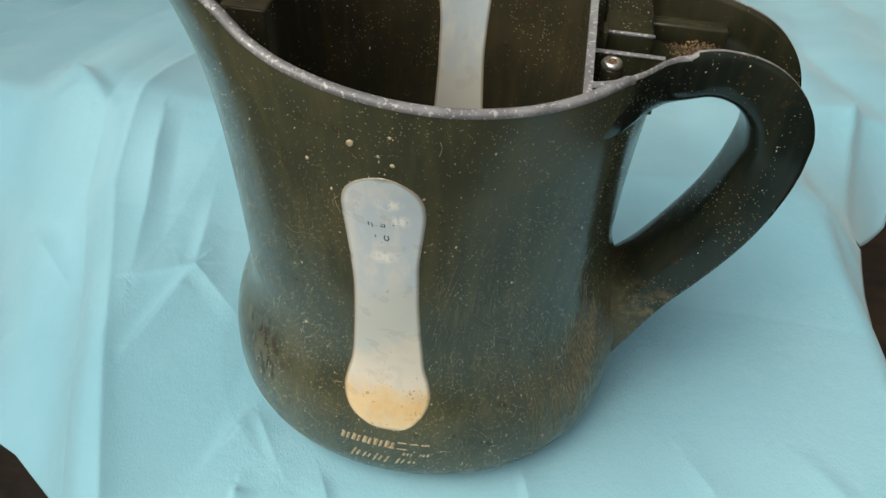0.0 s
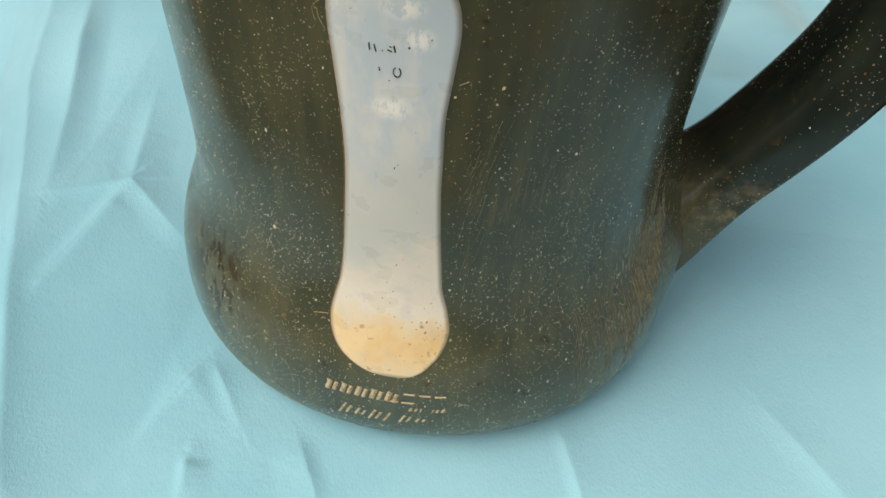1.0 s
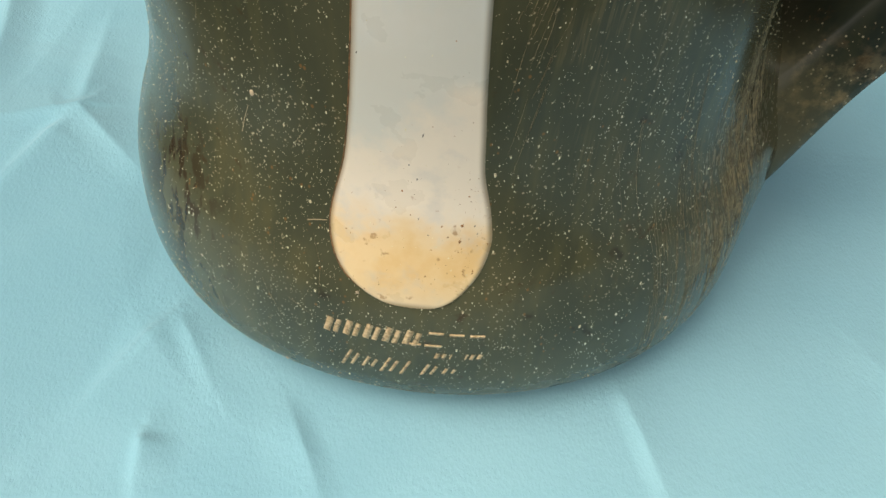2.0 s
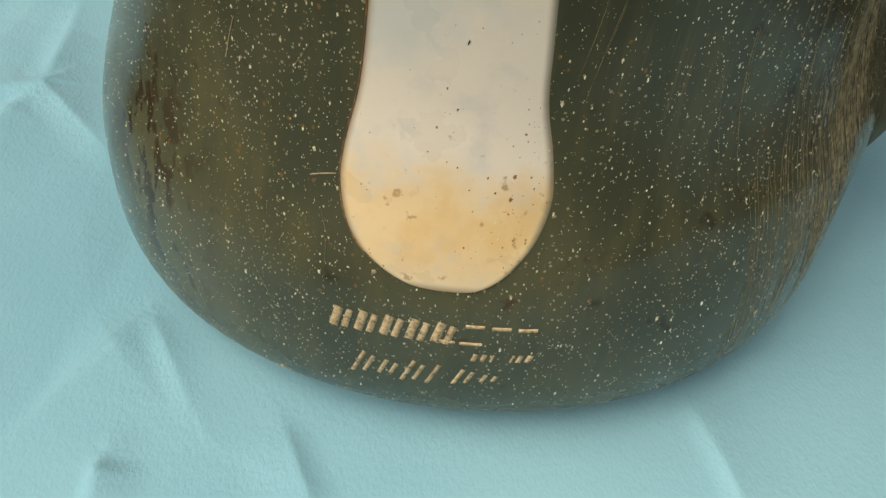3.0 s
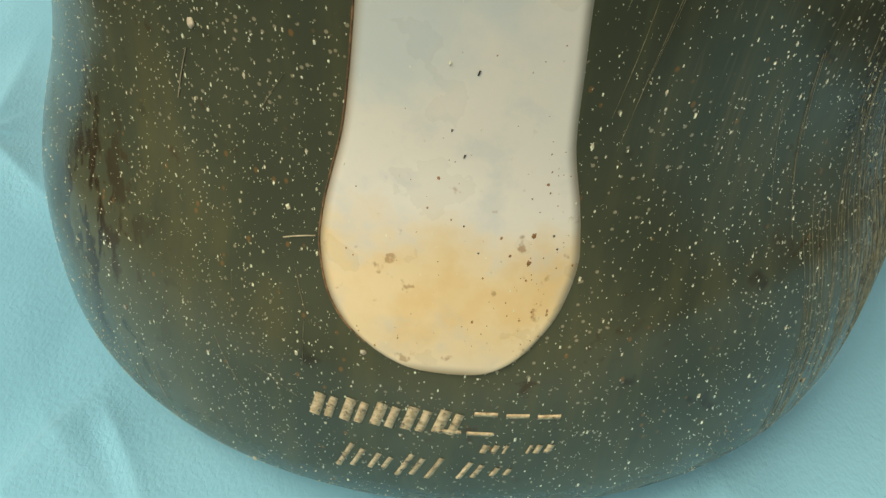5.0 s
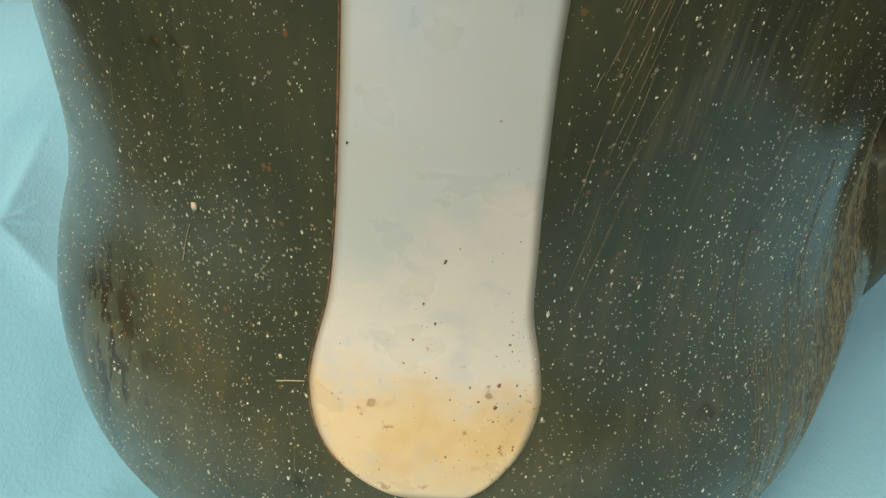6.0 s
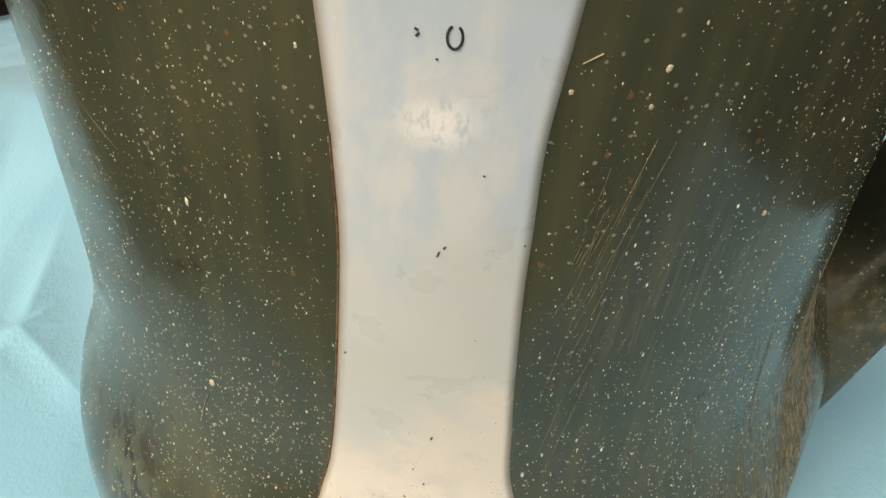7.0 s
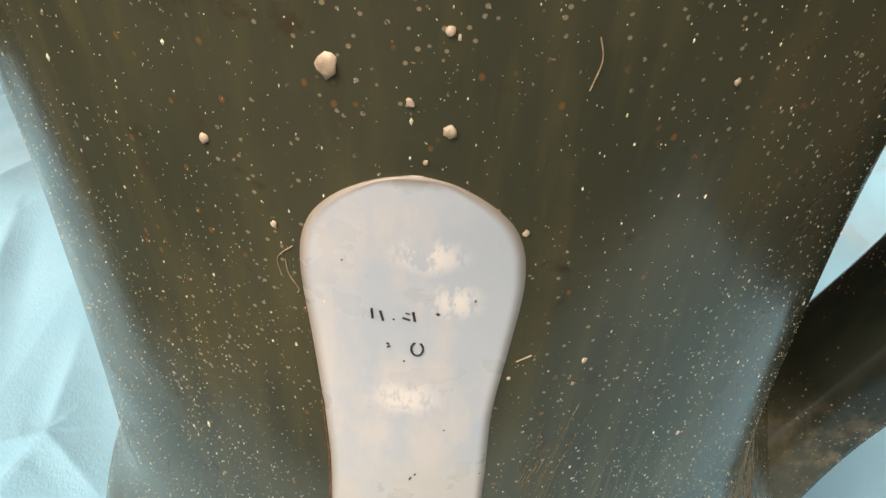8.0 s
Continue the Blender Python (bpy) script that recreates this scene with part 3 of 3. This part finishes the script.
for pts, w in (([(-0.0209, 0.0695), (-0.0190, 0.0702), (-0.0169, 0.0708)], 0.0001), ([(-0.0335, 0.0828), (-0.0325, 0.0862), (-0.0312, 0.0898)], 0.0001), ([(0.0140, 0.1801), (0.0146, 0.1828), (0.0141, 0.1849)], 0.0001),
               ([(-0.0132, 0.1590), (-0.0130, 0.1570), (-0.0121, 0.1551), (-0.0123, 0.1545)], 0.00007), ([(-0.0122, 0.1610), (-0.0140, 0.1590), (-0.0138, 0.1565)], 0.00006), ([(0.0112, 0.1465), (0.0128, 0.1474)], 0.00008)):
    ribbon(spline(pts, 4), w, 0.00012, "fibre", FIBRE, body)

# pale dust grains: too many to count
rng = random.Random(11)
verts, faces = [], []


def grain(p, s):
    out = Vector((p.x, p.y, 0)).normalized()
    side = Vector((-out.y, out.x, 0))
    a = rng.uniform(0, 6.3)
    long = rng.uniform(0.8, 1.7)
    o = len(verts)
    for k in range(4):
        ang = a + k * math.pi / 2
        verts.append(p + side * math.cos(ang) * s * 0.6 + Vector((0, 0, 1)) * math.sin(ang) * s * long - out * 0.00004)
    verts.append(p + out * s * 0.4)
    for k in range(4):
        faces.append((o + k, o + (k + 1) % 4, o + 4))


for _ in range(36000):
    th = radians(rng.uniform(-172, -8))
    z = rng.uniform(0.02, 0.19)
    deg = math.degrees(th)
    dense = (0.26 if -140 < deg < -55 else 0.14) + 0.7 * math.exp(-(((deg + 112) / 14) ** 2 + ((z - 0.112) / 0.042) ** 2)) + 0.45 * math.exp(-(((deg + 60) / 24) ** 2 + ((z - 0.09) / 0.05) ** 2)) + 0.4 * math.exp(-(((deg + 108) / 18) ** 2 + ((z - 0.055) / 0.02) ** 2))
    dense *= 1.35 if z < 0.09 else 1.0
    if rng.random() > dense or z > rim_height(th) - 0.003:
        continue
    zl = float(np.interp(z, [g[0] for g in GAUGE_LEFT], [g[1] for g in GAUGE_LEFT]))
    zr = float(np.interp(z, [g[0] for g in GAUGE_RIGHT], [g[1] for g in GAUGE_RIGHT]))
    inside = 0.0548 < z < 0.1712 and -90 - zl < deg < -90 + zr
    if inside and rng.random() > 0.06:
        continue
    grain(shell(th, z, 0.0007 if inside else 0.00003), (0.000082 if z < 0.1 else 0.000062) * math.exp(rng.gauss(0.0, 0.55)))
for _ in range(240):
    th = radians(rng.uniform(25, 150))
    z = rng.uniform(0.09, 0.188)
    if abs(math.degrees(th) - 90) > 11 or rng.random() < 0.2:
        grain(shell(th, z, -WALL - 0.00015), 0.00010 * math.exp(rng.gauss(0.1, 0.6)))
me = bpy.data.meshes.new("dust")
me.from_pydata([(v.x, v.y, v.z - FLOOR_Z) for v in verts], [], faces)
me.materials.append(DUST)
dust = new("dust", me)
dust.parent = kettle
tagged(dust, "pale dust grains on the wall", kind="stuff")
# tan scratches: long, steep and fine beside the lower root of the handle, a few slanted ones above
verts, faces = [], []


def scratch(deg, z, length, lean, width):
    """A tapered hairline on the wall, steep, leaning by degrees of turn along its length."""
    n, o, bow = 9, len(verts), rng.uniform(-0.25, 0.25)
    for i in range(n):
        u = i / (n - 1)
        w = width * (0.25 + 0.75 * math.sin(math.pi * u) ** 0.6) * rng.uniform(0.6, 1.3)
        a = deg + lean * (u - 0.5) + bow * math.sin(math.pi * u)
        half = math.degrees(w / 2 / 0.07)
        zz = z + length * (u - 0.5)
        verts.extend((shell(radians(a - half), zz, 0.00008), shell(radians(a), zz, 0.00012), shell(radians(a + half), zz, 0.00008)))
    for i in range(n - 1):
        for q in (0, 1):
            v = o + 3 * i + q
            faces.append((v, v + 1, v + 4, v + 3))


for _ in range(44):
    deg, z, lean = rng.gauss(-38, 6.5), rng.gauss(0.058, 0.015), rng.gauss(-2.5, 1.0)
    for _ in range(rng.randrange(1, 5)):
        length = rng.uniform(0.008, 0.030)
        zz = min(max(z + rng.gauss(0, 0.006), 0.024 + length / 2), 0.110 - length / 2)
        scratch(min(-17, deg + rng.gauss(0, 1.0)), zz, length, lean * length / 0.02 + rng.gauss(0, 0.3), rng.uniform(0.00003, 0.00010))
# the thick of them runs down from the fold under the handle
for _ in range(150):
    u = rng.random()
    length = rng.uniform(0.006, 0.020)
    scratch(-25.5 - 8 * u + rng.gauss(0, 1.3), 0.088 - 0.042 * u + rng.gauss(0, 0.004), length, -4 * length / 0.02, rng.uniform(0.00006, 0.00020))
# the plastic is rubbed through to tan along the fold itself
for _ in range(130):
    u = rng.random()
    length = rng.uniform(0.003, 0.011)
    scratch(-19.5 - 7 * u + rng.gauss(0, 0.8), 0.086 - 0.030 * u + rng.gauss(0, 0.003), length, -3.5 * length / 0.02, rng.uniform(0.00012, 0.00034))
# scuffed patch beside the window
for _ in range(16):
    length = rng.uniform(0.0015, 0.006)
    scratch(rng.gauss(-77.2, 0.7), rng.gauss(0.127, 0.005), length, rng.uniform(0.3, 1.0) * length / 0.004, rng.uniform(0.00005, 0.00012))
for _ in range(16):
    length = rng.uniform(0.006, 0.022)
    scratch(rng.gauss(-75, 1.6), rng.uniform(0.095, 0.135), length, rng.uniform(1.5, 3.5) * length / 0.015, rng.uniform(0.00004, 0.00008))
for _ in range(12):
    length = rng.uniform(0.003, 0.010)
    scratch(rng.uniform(-135, -105), rng.uniform(0.03, 0.15), length, rng.gauss(0, 2.5), rng.uniform(0.00006, 0.0001))
me = bpy.data.meshes.new("scratch")
me.from_pydata([(v.x, v.y, v.z - FLOOR_Z) for v in verts], [], faces)
me.materials.append(SCRATCH)
scratches = new("scratch", me)
scratches.parent = kettle
tagged(scratches, "fine tan scratches and scuffs in the wall", kind="stuff")
# grains on the handle's cheek
verts, faces = [], []
for _ in range(280):
    k = rng.randrange(36, len(HC) - 24)
    c = HC[k]
    d = HC[k + 1] - HC[k - 1]
    d = d / np.hypot(*d)
    q = rng.uniform(-0.9, 0.9)
    b, a = handle_section(k)[:2]
    upper = 1 - smoothstep(7.5, 10.0, k / 8)
    y = -b * (1 - abs(q) ** 3) ** 0.45 - 0.0001
    if upper > 0.9 and q > 0.4:
        y = -b - 0.0001
    s = 0.00004 * math.exp(rng.gauss(0.1, 0.8))
    x0, z0 = c[0] - d[1] * q * a, c[1] + d[0] * q * a
    o = len(verts)
    verts += [(x0 - s, y, z0), (x0, y, z0 + 1.5 * s), (x0 + s, y, z0), (x0, y, z0 - 1.5 * s), (x0, y - 0.6 * s, z0)]
    faces += [(o, o + 1, o + 4), (o + 1, o + 2, o + 4), (o + 2, o + 3, o + 4), (o + 3, o, o + 4)]
me = bpy.data.meshes.new("handle_dust")
me.from_pydata([(x, y, z - FLOOR_Z) for x, y, z in verts], [], faces)
me.materials.append(DUST)
hd = new("handle_dust", me)
hd.parent = kettle
tagged(hd, "pale dust grains on the handle", kind="stuff")

# ---- cloth ----
def seg(x, y, p, q):
    """Distance to the line from p to q, the share along it, and the side."""
    p, q = np.array(p), np.array(q)
    d = q - p
    t = np.clip(((x - p[0]) * d[0] + (y - p[1]) * d[1]) / (d @ d), 0, 1)
    dist = np.hypot(x - p[0] - t * d[0], y - p[1] - t * d[1])
    side = (x - p[0]) * d[1] - (y - p[1]) * d[0]
    return dist, t, side / np.hypot(*d)


CREASES = [  # from, to, height, width on the one side, on the other
    ((-0.114, 0.020), (-0.136, 0.006), 0.0024, 0.012, 0.004), ((-0.114, 0.020), (-0.124, -0.032), 0.0026, 0.004, 0.014), ((-0.114, 0.020), (-0.086, -0.001), 0.0016, 0.006, 0.010), ((-0.114, 0.020), (-0.124, 0.067), 0.0020, 0.010, 0.005),
    ((-0.274, 0.190), (-0.199, 0.117), 0.0060, 0.016, 0.007), ((-0.228, 0.053), (-0.154, -0.009), 0.0045, 0.020, 0.010), ((-0.172, 0.121), (-0.139, 0.007), 0.0040, 0.014, 0.008), ((-0.061, -0.042), (-0.079, -0.092), 0.0020, 0.004, 0.012),
    ((-0.061, -0.047), (-0.046, -0.068), 0.0015, 0.003, 0.008), ((-0.058, -0.081), (-0.056, -0.093), 0.0024, 0.002, 0.007), ((-0.029, -0.067), (-0.015, -0.092), 0.0015, 0.008, 0.004), ((0.048, -0.047), (0.060, -0.083), 0.0018, 0.003, 0.010),
    ((0.115, -0.033), (0.148, -0.078), 0.0010, 0.006, 0.012), ((0.199, 0.148), (0.216, 0.111), 0.0060, 0.010, 0.004), ((0.263, 0.337), (0.225, 0.159), 0.0060, 0.012, 0.006), ((0.165, -0.026), (0.198, -0.064), 0.0012, 0.010, 0.006)]
RIDGE = [(-0.230, 0.42), (-0.203, 0.25), (-0.197, 0.188), (-0.190, 0.128), (-0.174, 0.063), (-0.151, 0.012), (-0.131, -0.038), (-0.104, -0.097), (-0.076, -0.15)]
RIGHT = [(0.210, 0.50), (0.188, 0.156), (0.193, 0.094), (0.202, 0.050), (0.210, -0.02), (0.218, -0.16)]


def cloth_height(x, y):
    z = np.full_like(x, FLOOR_Z + 0.0002)
    z += 0.10 * np.clip(y - 0.05, 0, 0.07) - 0.30 * np.clip(y - 0.14, 0, 1.2)
    z += 0.010 * np.clip((-0.075 - x) / 0.06, 0, 1)
    away = np.clip((np.hypot(x / 1.04, y / 0.96) - 0.066) / 0.02, 0, 1)
    bumps = np.array([noise.noise(Vector((float(a) * 14, float(b) * 14, 0.3))) for a, b in zip(x.ravel(), y.ravel())]).reshape(x.shape)
    z += away * (0.0016 * bumps + 0.0012)
    # loose folds that run away behind the kettle
    sway = np.array([noise.noise(Vector((float(a) * 7, float(b) * 4, 2.7))) for a, b in zip(x.ravel(), y.ravel())]).reshape(x.shape)
    z += 0.0105 * np.clip((y - 0.10) / 0.12, 0, 1) * (np.abs(np.sin(x * 26 + y * 2.0 + 2.6 * sway + 0.5)) ** 1.5 - 0.4)
    for p, q, h, wa, wb in CREASES:
        d, t, s = seg(x, y, p, q)
        w = np.where(s > 0, wa, wb) * 1.35
        z += away * 1.3 * h * np.maximum(0, 1 - d / w) ** 1.6 * np.clip(1.25 - t, 0, 1) * np.clip(0.35 + 2.5 * t, 0, 1)
    left = np.interp(y, [p[1] for p in RIDGE[::-1]], [p[0] for p in RIDGE[::-1]])
    dl = np.maximum(0, left - x)
    z += 0.0035 * np.exp(-(np.abs(x - left) / 0.009)) * (y < 0.3)
    z -= (0.86 - 0.68 * np.clip(y / 0.16, 0, 1)) * dl * np.clip(dl / 0.02, 0.35, 1) + (0.006 - 0.003 * np.clip(y / 0.16, 0, 1)) * np.sin(dl * 70 + y * 14) * np.clip(dl / 0.03, 0, 1)
    right = np.interp(y, [p[1] for p in RIGHT[::-1]], [p[0] for p in RIGHT[::-1]])
    dr = np.maximum(0, x - right)
    z -= 0.95 * dr * np.clip(dr / 0.012, 0.4, 1) * np.clip((0.30 - y) / 0.12, 0, 1)
    df = np.maximum(0, -0.150 - y)
    z -= 1.6 * df * np.clip(df / 0.02, 0.3, 1)
    return np.maximum(z, -0.424)


rows_y = np.concatenate([np.linspace(-0.185, -0.105, 60), np.linspace(-0.104, 0.060, 190), np.linspace(0.0625, 1.24, 300)])
cols = np.concatenate([np.linspace(0, 0.28, 80), np.linspace(0.2825, 0.80, 300), np.linspace(0.805, 1, 50)])
su, gy = np.meshgrid(cols, rows_y)
left_e = np.interp(gy, (-0.185, -0.15, -0.128, -0.116, -0.10, -0.084, -0.066, -0.03, 0.02, 0.74, 1.24), (0.17, 0.08, 0.0, -0.06, -0.1225, -0.1455, -0.172, -0.25, -0.37, -0.74, -0.92))
right_e = np.interp(gy, (-0.185, 0.02, 0.06, 0.12, 0.16, 0.22, 0.42, 0.74, 1.24), (0.232, 0.214, 0.2115, 0.2215, 0.232, 0.275, 0.345, 0.48, 0.72))
gx = left_e + (right_e - left_e) * su
gz = cloth_height(gx, gy)
idx = np.arange(gx.size).reshape(gx.shape)
quads = np.stack([idx[:-1, :-1], idx[:-1, 1:], idx[1:, 1:], idx[1:, :-1]], -1).reshape(-1, 4)
me = bpy.data.meshes.new("cloth")
me.from_pydata(np.stack([gx, gy, gz], -1).reshape(-1, 3).tolist(), [], quads.tolist())
me.materials.append(CLOTH)
for p in me.polygons:
    p.use_smooth = True
cloth = new("cloth", me)
thick = cloth.modifiers.new("thickness", "SOLIDIFY")
thick.thickness, thick.offset = 0.0006, -1
tagged(cloth, "light blue creased fabric sheet spread under the kettle", "cloth")

# ---- the plain bench under the cloth, and the dark ground ----
bm = bmesh.new()
ring_low = [(-0.060, -0.100), (0.06, -0.130), (0.200, -0.150), (0.192, 0.05), (0.182, 0.135), (-0.170, 0.135), (-0.172, 0.067), (-0.130, -0.036)]
lower, upper = ([bm.verts.new((x, y, z)) for x, y in ring_low] for z in (-0.060, 0.0070))
loft(bm, [lower, upper])
bm.faces.new(upper)
bm.faces.new(lower)
rear = [[bm.verts.new((x, y, z - d)) for x, y, z in ((-0.165, 0.175, -0.026), (0.18, 0.175, -0.026), (0.46, 1.15, -0.325), (-0.19, 1.15, -0.325))] for d in (0.024, 0.0)]
loft(bm, rear)
bm.faces.new(rear[0])
bm.faces.new(rear[1])
for x, y in ((-0.06, -0.07), (0.17, -0.11), (0.15, 0.11), (-0.14, 0.11)):
    bmesh.ops.create_cone(bm, cap_ends=True, segments=12, radius1=0.018, radius2=0.018, depth=0.38, matrix=Matrix.Translation((x, y, -0.24)))
tagged(part("bench", bm, WOOD, smooth=False), "dark wooden bench hidden under the blue cloth", "bench", kind="structure")

bm = bmesh.new()
bmesh.ops.create_grid(bm, x_segments=1, y_segments=1, size=300)
tagged(part("ground", bm, GROUND, smooth=False), "dark brown ground", "ground", kind="structure").location.z = -0.43

# plain dark walls, unseen, added behind and beside the bench to block light
for name, lo, hi in (("shade_wall_back", (-2.6, 1.45, -0.43), (2.6, 1.60, 2.4)), ("shade_wall_left", (-1.15, -0.9, -0.43), (-1.0, 1.45, 0.75)), ("shade_wall_right", (1.0, -0.9, -0.43), (1.15, 1.45, 1.6))):
    bm = bmesh.new()
    box(bm, lo, hi, 0.004)
    tagged(part(name, bm, WOOD, smooth=False), "unseen plain dark wooden wall, added to block light", "wall", kind="structure")
